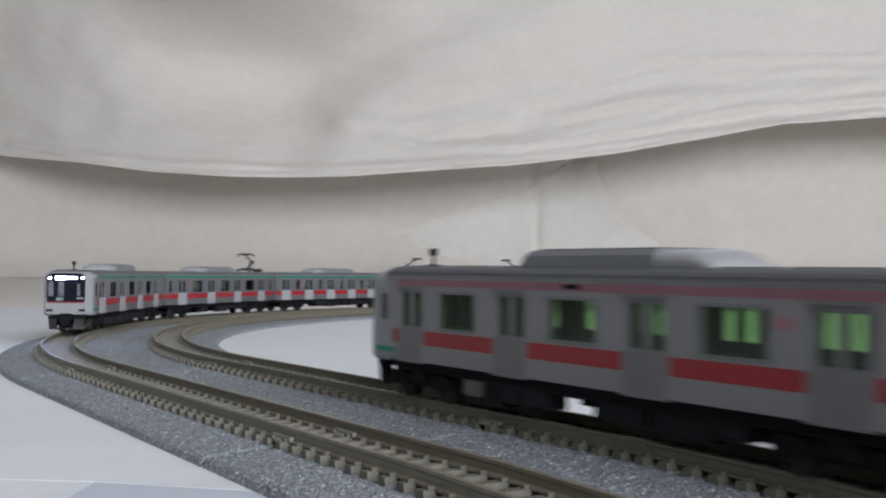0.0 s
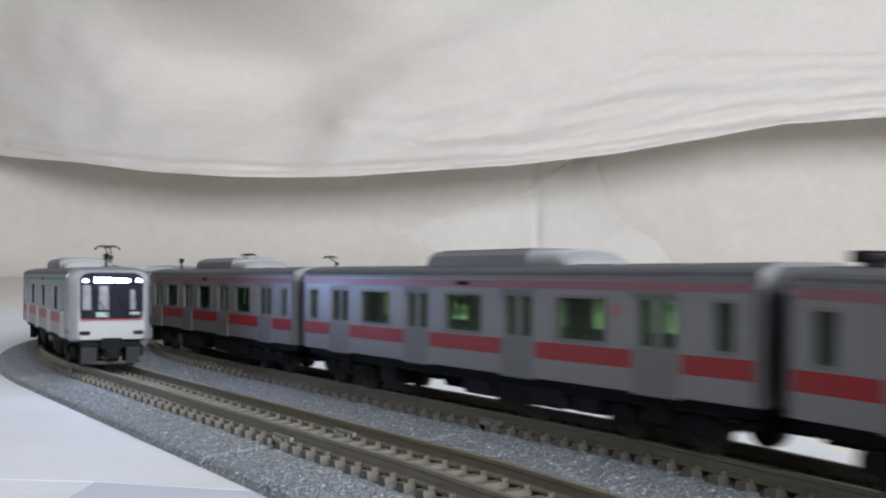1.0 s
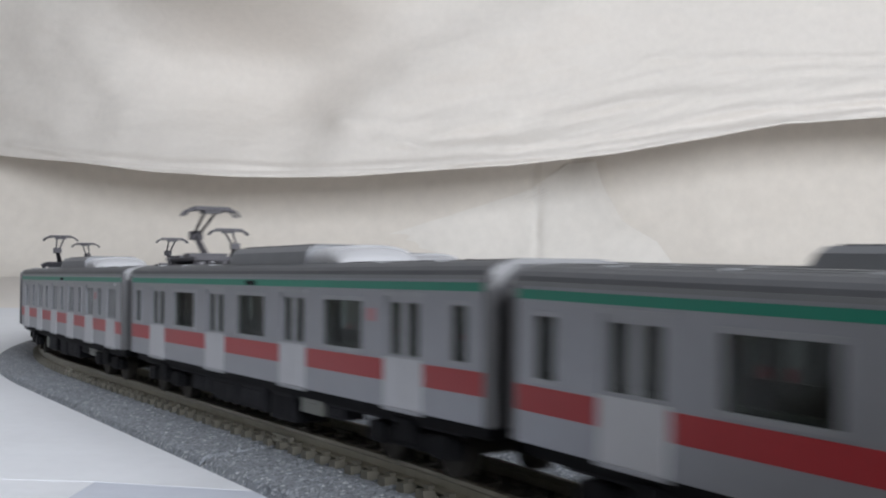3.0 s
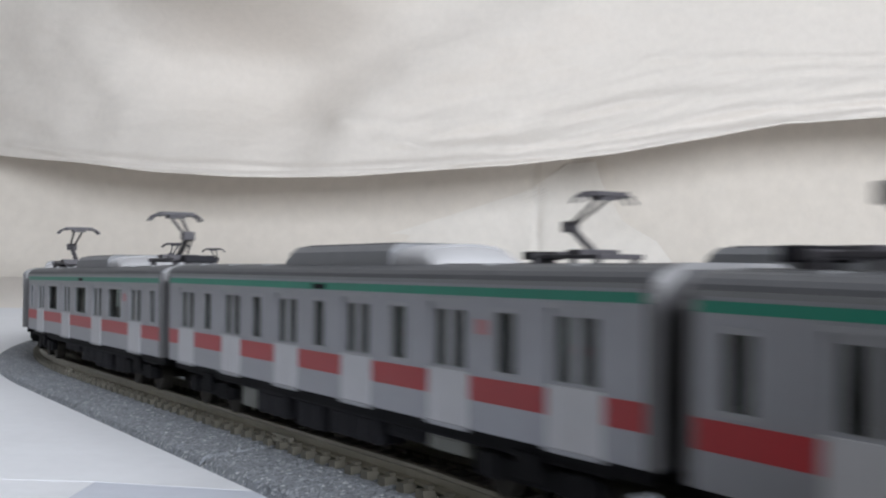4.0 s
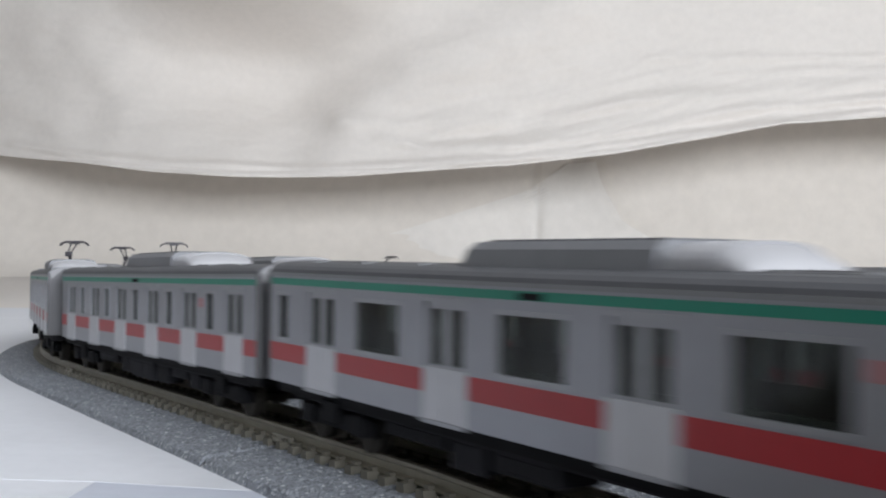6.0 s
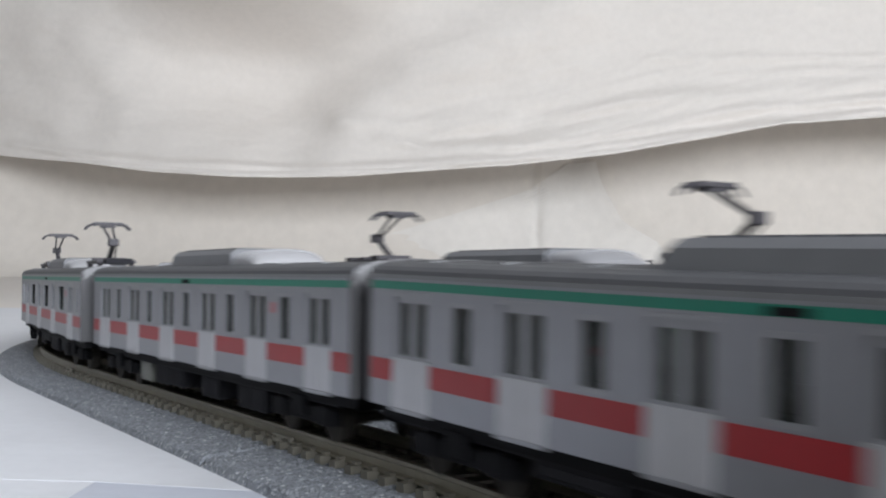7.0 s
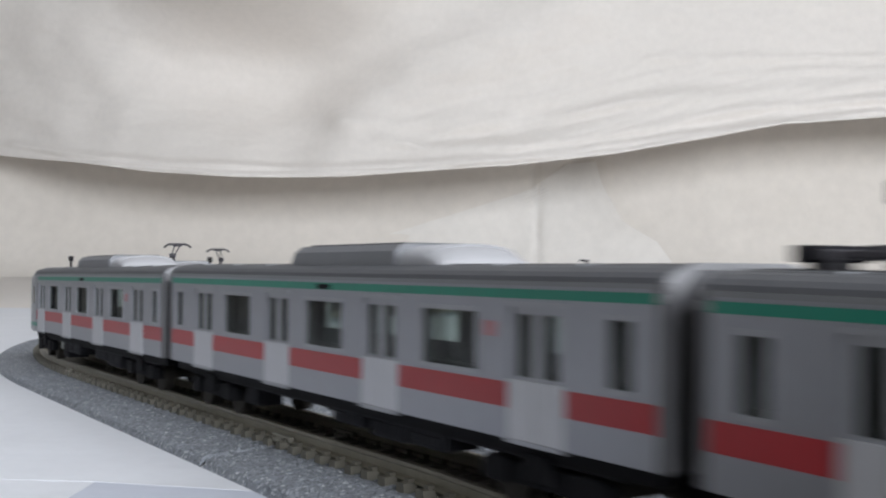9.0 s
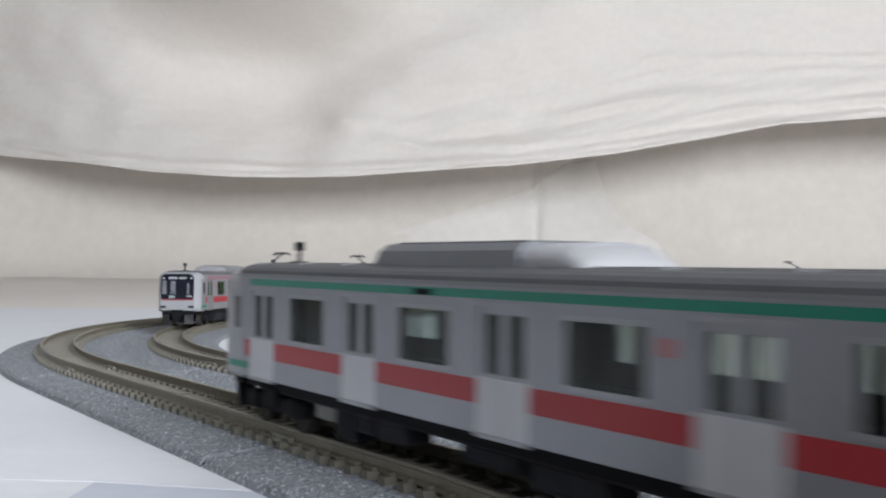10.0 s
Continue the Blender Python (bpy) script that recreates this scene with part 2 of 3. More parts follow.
FOLDS = [([(-0.80, 0.50), (-0.66, 0.45), (-0.578, 0.364), (-0.516, 0.286), (-0.43, 0.244), (-0.36, 0.222)], 0.070, 0.026),
         ([(-0.78, 0.34), (-0.69, 0.29), (-0.63, 0.235), (-0.56, 0.214)], 0.034, 0.010),
         ([(-0.72, 0.41), (-0.66, 0.33), (-0.62, 0.26)], 0.04, 0.005),
         ([(0.20, 0.48), (0.075, 0.425), (-0.04, 0.37), (-0.12, 0.333), (-0.17, 0.293)], 0.055, 0.034),
         ([(-0.175, 0.288), (-0.075, 0.279), (0.01, 0.281), (0.10, 0.29)], 0.016, 0.012),
         ([(-0.165, 0.275), (-0.13, 0.245), (-0.20, 0.218)], 0.022, 0.007),
         ([(-0.10, 0.255), (-0.02, 0.24), (0.10, 0.252)], 0.012, 0.012),
         ([(-0.75, 0.245), (-0.62, 0.222), (-0.45, 0.206), (-0.2, 0.203), (0.1, 0.224), (0.40, 0.272), (0.70, 0.316)], 0.007, 0.010),
         ([(-0.70, 0.212), (-0.34, 0.189), (-0.08, 0.200), (0.28, 0.240), (0.54, 0.290), (0.75, 0.305)], 0.005, 0.007),
         ([(0.02, 0.222), (0.16, 0.262), (0.30, 0.292), (0.45, 0.335), (0.74, 0.37)], 0.016, 0.012),
         ([(0.10, 0.240), (0.27, 0.268), (0.46, 0.312), (0.74, 0.342)], 0.009, 0.012),
         ([(0.18, 0.30), (0.30, 0.325), (0.42, 0.345)], 0.009, 0.009),
         ([(0.33, 0.402), (0.50, 0.405), (0.74, 0.412)], 0.006, 0.005),
         ([(0.45, 0.372), (0.60, 0.385), (0.74, 0.39)], 0.007, 0.005)]


def canopy_at(u, v):
    x = -1.42 + 3.2 * u
    low = hem(x)
    z = low + (1.55 - low) * v ** 2.2
    h = z - low
    y = 2.10 + swing(x) - 0.050 * math.exp(-h / 0.05) + 0.06 * h
    if z < 0.6:
        y -= sum(ridge(x, z, line, w, a) for line, w, a in FOLDS)
    hollow = math.exp(-((x + 0.30) / 0.19) ** 2 - ((z - 0.36) / 0.11) ** 2)
    y += 0.105 * hollow
    y -= 0.20 * math.exp(-((x + 0.32) / 0.18) ** 2) * min(max((z - 0.385) / 0.11, 0.0), 1.0) ** 2
    y -= 0.012 * noise.noise(Vector((x * 4, z * 7, 0))) + 0.006 * noise.noise(Vector((x * 13, z * 22, 3))) + 0.0018 * noise.noise(Vector((x * 40, z * 70, 5)))
    crease = min(max((x + 0.15) / 0.2, 0.0), 1.0) * min(max((0.46 - z) / 0.08, 0.0), 1.0)
    y -= crease * (0.006 * noise.noise(Vector((x * 5, (z - 0.22 * x) * 42, 7))) + 0.0025 * noise.noise(Vector((x * 14, (z - 0.3 * x) * 95, 11))))
    return hang(x, y, z)


sheet_mesh("hanging_sheet", 300, 240, canopy_at, SHEET, "white cotton sheet hung in loose swags behind the tracks", "sheet")


def back_depth(x, z):
    """Depth of the back cloth, swept forward at the floor."""
    y = 2.27 - 0.12 * math.exp(-z / 0.03)
    y -= 0.02 * noise.noise(Vector((x * 2.2, z * 3, 8))) + 0.004 * noise.noise(Vector((x * 9, z * 6, 5)))
    y -= 0.010 * math.exp(-((x + 0.05 - z * 0.5) / 0.09) ** 2) + 0.006 * math.exp(-((x - 0.52 + z * 0.3) / 0.03) ** 2)
    return y + 0.010 * math.exp(-((x - 0.165) / 0.006) ** 2)


def back_at(u, v):
    x = -1.42 + 3.2 * u
    z = 1.5 * v ** 1.5
    return (SPREAD * x, back_depth(x, z), SPREAD * z)


sheet_mesh("back_sheet", 400, 60, back_at, BACK_SHEET, "cream cotton sheet hung flat as a backdrop", "sheet")


def light_patch_at(u, v):
    """White cloth added a little in front of the back sheet as its patch of light, the free edge standing off it."""
    z = 0.24 * v
    right = float(np.interp(z, [0.0, 0.063, 0.102, 0.136, 0.202, 0.24], [0.43, 0.40, 0.372, 0.312, 0.274, 0.262]))
    left = float(np.interp(z, [0.0, 0.072, 0.138, 0.19, 0.24], [-0.42, -0.20, 0.0, 0.15, 0.22]))
    x = left + (right - left) * u
    y = back_depth(x, z) - 0.002 - 0.05 * u ** 2.5 - 0.006 * u * noise.noise(Vector((x * 9, z * 14, 2)))
    px, py, pz = hang(x, y, z)
    return (px, py, max(pz, 0.001 + 0.004 * v))


sheet_mesh("fallen_sheet", 90, 40, light_patch_at, PATCH_SHEET, "white sheet hanging loose before the cream backdrop", "sheet")


def ground_sheet_at(u, v):
    x, y = -1.66 + 3.7 * u, 0.108 + 2.16 * v
    z = 0.00006 * noise.noise(Vector((x * 5, y * 5, 0))) - 0.00012
    k = min(max((y - 1.70) / 0.42, 0.0), 1.0)
    z += (0.020 + 0.006 * noise.noise(Vector((x * 3, 0, 4)))) * k * k * (3 - 2 * k)
    return (x, y, z)


sheet_mesh("ground_sheet", 90, 90, ground_sheet_at, SHEET, "white sheet spread flat under the tracks", "sheet")


def paper_sheet():
    bm = bmesh.new()
    edge = [(-490, 201), (-147, 160.3), (-59.3, 148.8), (-46, 147.2), (-25.5, 141.7), (62, 122.3), (62, 900), (-490, 900)]
    low = [bm.verts.new((x, y, -0.3)) for x, y in edge]
    f = bm.faces.new(low)
    r = bmesh.ops.extrude_face_region(bm, geom=[f])
    bmesh.ops.translate(bm, vec=(0, 0, 0.315), verts=[v for v in r["geom"] if isinstance(v, bmesh.types.BMVert)])
    return tagged(part("paper_sheet", bm, PAPER), "large white paper sheet lying beside the track bed", "paper")


paper_sheet()


def front_paper(x0, x1, mat, label, slant):
    """A further sheet of paper whose far end lies under the large one."""
    bm = bmesh.new()
    low = [bm.verts.new((x, y, -0.3)) for x, y in ((x0, 110), (x1 + slant, 110), (x1, 160), (x0, 160))]
    r = bmesh.ops.extrude_face_region(bm, geom=[bm.faces.new(low)])
    bmesh.ops.translate(bm, vec=(0, 0, 0.275), verts=[v for v in r["geom"] if isinstance(v, bmesh.types.BMVert)])
    tagged(part("paper_sheet", bm, mat), label, "paper")


front_paper(-490, -46.1, PAPER, "white paper tucked under the edge of a larger sheet", 0.0)
front_paper(-46.02, 12, BLUE_PAPER, "blue-grey paper tucked under the white paper", 0.0)


# ---- double track ----
PROFILE = [(18.5, 0.0), (18.1, 1.05), (17.2, 1.5), (13.0, 1.9), (10.2, 2.1), (7.9, 2.0), (-7.9, 2.0), (-10.2, 2.1), (-13.5, 1.9), (-17.0, 1.25), (-20.0, 1.15),
           (-23.5, 1.6), (-26.8, 2.1), (-29.1, 2.0), (-44.9, 2.0), (-47.2, 2.1), (-50.0, 1.9), (-54.2, 1.5), (-55.1, 1.05), (-55.5, 0.0)]


def bed_section(parent, s0, s1, step, fine):
    """One moulded length of ballast from s0 to s1, its grains raised at random."""
    o_list = []
    for (a, za), (b, zb) in zip(PROFILE, PROFILE[1:]):
        n = max(1, round(abs(b - a) / fine))
        o_list += [(a + (b - a) * i / n, za + (zb - za) * i / n) for i in range(n)]
    o_list.append(PROFILE[-1])
    n = max(2, round((s1 - s0) / step))
    pts = []
    for k in range(n + 1):
        s = s0 + (s1 - s0) * k / n
        p, along, out = track(s, R_OUT)
        for j, (o, z) in enumerate(o_list):
            rough = 0.0 if j in (0, len(o_list) - 1) or k in (0, n) else 0.24
            q = p + out * o
            lift = rough * (noise.noise(Vector((q.x * 0.9, q.y * 0.9, z))) + 0.8 * noise.noise(Vector((q.x * 2.3, q.y * 2.3, 9))))
            drop = 0.5 if k in (0, n) else 0.0
            pts.append((q.x * MM, q.y * MM, max(0.0, z + lift - drop + (dip(s) if z > 0 else 0.0)) * MM))
    w = len(o_list)
    faces = [(k * w + j, k * w + j + 1, (k + 1) * w + j + 1, (k + 1) * w + j) for k in range(n) for j in range(w - 1)]
    me = bpy.data.meshes.new("ballast_bed")
    me.from_pydata(pts, [], faces)
    me.materials.append(BALLAST)
    ob = new("ballast_bed", me)
    ob.parent = parent
    return ob


def rail_mesh(parent, radius, side, s0, s1):
    """A rail with foot, web and head swept along the line."""
    sec = [(-0.95, -2.1), (0.95, -2.1), (0.95, -1.85), (0.28, -1.6), (0.28, -0.7), (0.46, -0.5), (0.46, -0.06), (0.38, 0.0),
           (-0.38, 0.0), (-0.46, -0.06), (-0.46, -0.5), (-0.28, -0.7), (-0.28, -1.6), (-0.95, -1.85)]
    bm = bmesh.new()
    rings = []
    s = s0
    while s < s1 + 0.1:
        p, along, out = track(s, radius)
        rings.append([(*(p + out * (side * GAUGE + o)), RAIL_Z + dip(s) + z) for o, z in sec])
        s += 8.0
    loft(bm, rings)
    return part("rail", bm, RAIL, parent)


def sleeper_mesh():
    """One sleeper with sloped shoulders and chairs beside both rails; x is along the line."""
    bm = bmesh.new()
    top, foot = 3.05, 1.4
    for y0, y1 in ((-7.6, 7.6),):
        ring = [(-1.05, foot), (1.05, foot), (0.85, top), (-0.85, top)]
        loft(bm, [[(x, y0, z) for x, z in ring], [(x, y0 + 0.25, z) for x, z in ring], [(x, y1, z) for x, z in ring]])
    for y in (-6.3, -3.9, 3.9, 6.3):
        box(bm, -0.55, 0.55, y - 0.45, y + 0.45, top - 0.05, top + 0.42)
    bmesh.ops.recalc_face_normals(bm, faces=bm.faces)
    bmesh.ops.scale(bm, vec=(MM, MM, MM), verts=bm.verts)
    me = bpy.data.meshes.new("sleeper")
    bm.to_mesh(me)
    bm.free()
    me.materials.append(TIE)
    return me


SLEEPER_STEP = 4.6


def double_track():
    thing = tagged(new("double_track"), "curved double model railway track on moulded grey ballast", "track")
    for s0, s1, step, fine in ((-2300, -1130, 14, 3), (-1130, -753, 6, 1.6), (-753, -376, 3, 1.3), (-376, -4.8, 1.0, 0.8), (-4.2, 131.7, 0.75, 0.62), (132.3, 330, 0.75, 0.62), (330, 1100, 12, 3)):
        bed_section(thing, s0, s1, step, fine)
    for radius in (R_OUT, R_IN):
        k = radius / R_OUT
        for side in (1, -1):
            rail_mesh(thing, radius, side, -2300 * k, 1100)
        tie = sleeper_mesh()
        rest = bmesh.new()
        n0, n1 = int(-1500 / SLEEPER_STEP), int(620 / SLEEPER_STEP)
        for n in range(n0, n1):
            s = n * SLEEPER_STEP + 0.6
            p, along, out = track(s * (k if s < 0 else 1), radius)
            m = Matrix(((along.x, -along.y, 0, p.x * MM), (along.y, along.x, 0, p.y * MM), (0, 0, 1, dip(s) * MM), (0, 0, 0, 1)))
            if -390 < s < 330:
                share("sleeper", tie, thing, m)
            else:
                ring = [(m @ Vector((x * MM, y * MM, z * MM))) * 1000 for x, y, z in
                        ((-1.05, -7.6, 1.8), (1.05, -7.6, 1.8), (1.05, 7.6, 1.8), (-1.05, 7.6, 1.8), (-0.85, -7.6, 3.05), (0.85, -7.6, 3.05), (0.85, 7.6, 3.05), (-0.85, 7.6, 3.05))]
                v = [rest.verts.new(q) for q in ring]
                for f in ((4, 5, 6, 7), (0, 1, 5, 4), (1, 2, 6, 5), (2, 3, 7, 6), (3, 0, 4, 7)):
                    rest.faces.new([v[i] for i in f])
        tagged(part("far_sleepers", rest, TIE, thing), kind="stuff")
        for s in (132.0, -4.5, -376):
            for side in (1, -1):
                p, along, out = track(s * (k if s < 0 else 1), radius)
                m = Matrix(((along.x, -along.y, 0, p.x * MM), (along.y, along.x, 0, p.y * MM), (0, 0, 1, 0), (0, 0, 0, 1)))
                c = -side * GAUGE
                bm = boxes((-3.4, 3.4, c - 1.15, c - 0.4, RAIL_Z - 2.05, RAIL_Z - 1.25), (-3.4, 3.4, c + 0.4, c + 1.15, RAIL_Z - 2.05, RAIL_Z - 1.25),
                           (-1.6, 1.6, c - 1.9, c + 1.9, RAIL_Z - 2.3, RAIL_Z - 1.8), bevel=0.12)
                ob = part("rail_joiner", bm, JOINER, thing, "pale rail joiner")
                ob.matrix_basis = m
    return thing


double_track()


# ---- railway cars ----
# local axes: x towards the near end of the train, y left, z up from the rail head
HALF, WIDE = 63.0, 8.2
FLOOR_Z, TOP_Z = 6.6, 20.0
PITCH = 133.33
DOORS4 = (-45.99, -15.33, 15.33, 45.99)
DOORS6 = (-53.2, -31.92, -10.64, 10.64, 31.92, 53.2)
# the cars are drawn on a plain scale and stretched to the model's own proportions
LONG, BROAD = 1.0221, 1.134
DRAWN = (0.0, 6.6, 8.6, 10.7, 18.25, 19.45, 21.75, 31.5)
BUILT = (0.0, 7.12, 10.19, 12.69, 20.93, 21.86, 24.4, 35.4)


def car_part(name, bm, mat, parent=None, label="", smooth=False):
    """A part of a car, stretched from the drawn to the built proportions."""
    for v in bm.verts:
        v.co = (v.co.x * LONG, v.co.y * BROAD, float(np.interp(v.co.z, DRAWN, BUILT)))
    return part(name, bm, mat, parent, label, smooth)



def side_plan(kind, cab):
    """Door centres, door half width, windows (x0, x1), red band stretches of one side. cab: -1, 0 or 1."""
    if kind == "six":
        doors, dw = DOORS6, 3.7
        wins = [((a + b) / 2 - 1.75, (a + b) / 2 + 1.75) for a, b in zip(doors, doors[1:])]
    else:
        doors, dw = DOORS4, 4.1
        wins = [((a + b) / 2 - 5.5, (a + b) / 2 + 5.5) for a, b in zip(doors, doors[1:])]
        for e in (-1, 1):
            if e != cab:
                wins.append(tuple(sorted((e * 56.4, e * 59.7))))
    cuts = [-HALF + 0.2, *[c for d in doors for c in (d - dw - 0.5, d + dw + 0.5)], HALF - 0.2]
    red = [(a, b) for a, b in zip(cuts[::2], cuts[1::2])]
    if cab == 1:
        red[-1] = (red[-1][0], red[-1][0] + 1.9)
    if cab == -1:
        red[0] = (red[0][1] - 1.9, red[0][1])
    return doors, dw, wins, red


def cab_ring(x, inset, rake=0.055):
    """Rounded cab outline across the car at x, leaning back with height."""
    w, z0, z1, r = WIDE - inset, 6.0 + inset * 0.4, 21.7 - inset, 3.0
    pts = []
    for cy, cz, a0 in ((w - r, z1 - r, 0), (-(w - r), z1 - r, 90), (-(w - 1), z0 + 1, 180), (w - 1, z0 + 1, 270)):
        rr = r if a0 < 180 else 1.0
        for i in range(6):
            a = radians(a0 + i * 18)
            pts.append((cy + rr * math.cos(a), cz + rr * math.sin(a) * (0.75 if a0 < 180 else 1)))
    return [(x - max(0.0, z - 9) * rake, y, z) for y, z in pts]


FACE = 0.89  # the face is narrower than the body


def flat_plate(bm, pts, x_of, thick):
    """A plate on the cab face from (y, z) points."""
    a = [bm.verts.new((x_of(z), y * FACE, z)) for y, z in pts]
    b = [bm.verts.new((x_of(z) + thick, y * FACE, z)) for y, z in pts]
    n = len(a)
    bm.faces.new(a[::-1])
    bm.faces.new(b)
    for i in range(n):
        bm.faces.new((a[i], a[(i + 1) % n], b[(i + 1) % n], b[i]))


def build_cab(thing, e, lit):
    """Cab end at +x (turned for e = -1)."""
    turn = Matrix.Rotation(0 if e == 1 else math.pi, 4, "Z")

    def put(name, bm, mat, parent=thing, label="", smooth=False):
        bmesh.ops.transform(bm, matrix=turn, verts=bm.verts)
        return car_part(name, bm, mat, parent, label, smooth)

    bm = bmesh.new()
    loft(bm, [cab_ring(54.0, 0.0, 0.0), cab_ring(60.0, 0.0, 0.02), cab_ring(61.6, 0.55), cab_ring(62.6, 1.05), cab_ring(63.2, 1.5)])
    face = put("cab_front", bm, CAB_WHITE, label="white rounded cab front", smooth=False)

    def fx(z):
        return 63.25 - max(0.0, z - 9) * 0.055

    bm = bmesh.new()
    flat_plate(bm, [(-7.0, 10.1), (7.0, 10.1), (7.25, 12), (7.25, 18.6), (6.7, 19.8), (5.2, 20.4), (-5.2, 20.4), (-6.7, 19.8), (-7.25, 18.6), (-7.25, 12)], fx, 0.12)
    screen = put("windscreen", bm, CAB_BLACK, face, "large black windscreen panel")
    bm = bmesh.new()
    flat_plate(bm, [(-7.0, 9.78), (7.0, 9.78), (7.0, 10.05), (-7.0, 10.05)], fx, 0.14)
    put("red_line", bm, RED, face)
    bm = bmesh.new()
    flat_plate(bm, [(-3.9, 18.0), (0.0, 18.0), (0.0, 19.1), (-3.9, 19.1)], lambda z: fx(z) + 0.1, 0.1)
    put("destination_sign", bm, SIGN_ON if lit else SIGN_OFF, face)
    bm = bmesh.new()
    flat_plate(bm, [(0.7, 18.0), (3.9, 18.0), (3.9, 18.95), (0.7, 18.95)], lambda z: fx(z) + 0.1, 0.1)
    put("service_sign", bm, LAMP_ON if lit else SIGN_OFF, face)
    for y in (-6.1, 6.1):
        bm = bmesh.new()
        flat_plate(bm, [(y - 0.5, 18.1), (y + 0.5, 18.1), (y + 0.5, 18.75), (y - 0.5, 18.75)], lambda z: fx(z) + 0.1, 0.12)
        put("headlight", bm, LAMP_ON if lit else LAMP_OFF, face)
        bm = bmesh.new()
        flat_plate(bm, [(y - 1.2, 7.3), (y + 1.2, 7.3), (y + 1.2, 7.9), (y - 1.2, 7.9)], lambda z: 63.2, 0.1)
        put("tail_light", bm, DARK, face)
    for y0, y1 in ((-0.8, -3.0), (3.2, 1.2)):
        bm = bmesh.new()
        rod(bm, (fx(10.6) + 0.3, y0, 10.6), (fx(14.6) + 0.3, y1, 14.6), 0.12, 6)
        put("wiper", bm, BLACK, face)
    bm = bmesh.new()
    flat_plate(bm, [(-3.6, 10.45), (-0.8, 10.45), (-0.8, 11.5), (-3.6, 11.5)], lambda z: fx(z) + 0.1, 0.08)
    put("cab_plate", bm, PLATE_GREEN, face, "pale green plate inside windscreen")
    # Paler plates laid on the black screen stand in for its reflections.
    for y0, y1, z1 in ((-6.7, -4.7, 17.4), (-3.0, -0.7, 17.2), (4.2, 5.4, 16.4)):
        bm = bmesh.new()
        flat_plate(bm, [(y0, 12.0), (y1, 12.0), (y1 - 0.2, z1), (y0 + 0.1, z1)], lambda z: fx(z) + 0.1, 0.04)
        put("cab_partition", bm, REFLECTION, face, "grey cab partition behind the windscreen")
    for i in range(4):
        bm = bmesh.new()
        flat_plate(bm, [(4.2 + i * 0.62, 10.9), (4.6 + i * 0.62, 10.9), (4.6 + i * 0.62, 11.5), (4.2 + i * 0.62, 11.5)], lambda z: fx(z) + 0.1, 0.06)
        put("number_bar", bm, LAMP_OFF, face)
    put("apron", boxes((58.8, 62.4, -6.2, 6.2, 4.9, 6.0), bevel=0.2), BLACK, face)
    bm = bmesh.new()
    loft(bm, [[(61.6, -6.0, 1.2), (62.4, -6.0, 4.9), (61.6, -6.0, 4.9), (60.9, -6.0, 1.2)], [(63.2, -3.0, 1.2), (63.4, -3.0, 4.9), (62.6, -3.0, 4.9), (62.5, -3.0, 1.2)]])
    loft(bm, [[(61.6, 6.0, 1.2), (62.4, 6.0, 4.9), (61.6, 6.0, 4.9), (60.9, 6.0, 1.2)], [(63.2, 3.0, 1.2), (63.4, 3.0, 4.9), (62.6, 3.0, 4.9), (62.5, 3.0, 1.2)]])
    box(bm, 62.2, 63.0, -3.1, 3.1, 1.2, 1.8)
    put("skirt", bm, SKIRT, face, "grey snow-plough skirt")
    put("coupler_cover", boxes((61.5, 63.7, -2.3, 2.3, 4.4, 6.8), bevel=0.3), BLACK, face)
    put("coupler", boxes((59.0, 64.8, -1.5, 1.5, 2.6, 4.9), (63.0, 65.6, -1.0, 1.0, 2.4, 4.3), bevel=0.2), BLACK, face)
    bm = bmesh.new()
    rod(bm, (53.5, 0, 21.4), (53.5, 0, 24.6), 0.28, 8)
    box(bm, 52.9, 54.1, -0.5, 0.5, 23.4, 24.6)
    box(bm, 52.5, 54.5, -0.9, 0.9, 21.3, 21.9)
    put("antenna", bm, BLACK, thing, "dark roof antenna")
    for y in (-1, 1):
        bm = boxes((53.3, 57.6, y * (WIDE + 0.02), y * (WIDE + 0.1), 7.0, 17.6))
        cab_door = put("cab_door", bm, DOOR, thing)
        put("door_window", boxes((54.3, 56.6, y * (WIDE + 0.08), y * (WIDE + 0.16), 12.2, 16.6)), GLASS_DARK, cab_door)
        put("cab_band", boxes((51.6, 58.6, y * (WIDE + 0.06), y * (WIDE + 0.16), 7.35, 8.0)), GREEN, thing, "green band below cab door")


# Darker than the skirt's own grey: the shade on it is in the colour.
SKIRT = material("shaded_skirt_grey", (0.028, 0.028, 0.031), 0.6, grain=0.1, scale=400)
REFLECTION = material("reflection_grey", (0.17, 0.17, 0.20), 0.25, grain=0.2, scale=400)
STICKER = material("faded_red_sticker", (0.40, 0.16, 0.17), 0.5, grain=0.2, scale=1500)
GLASS_DARK = material("dark_glazing", (0.03, 0.032, 0.035), 0.1, grain=0.05, scale=200)


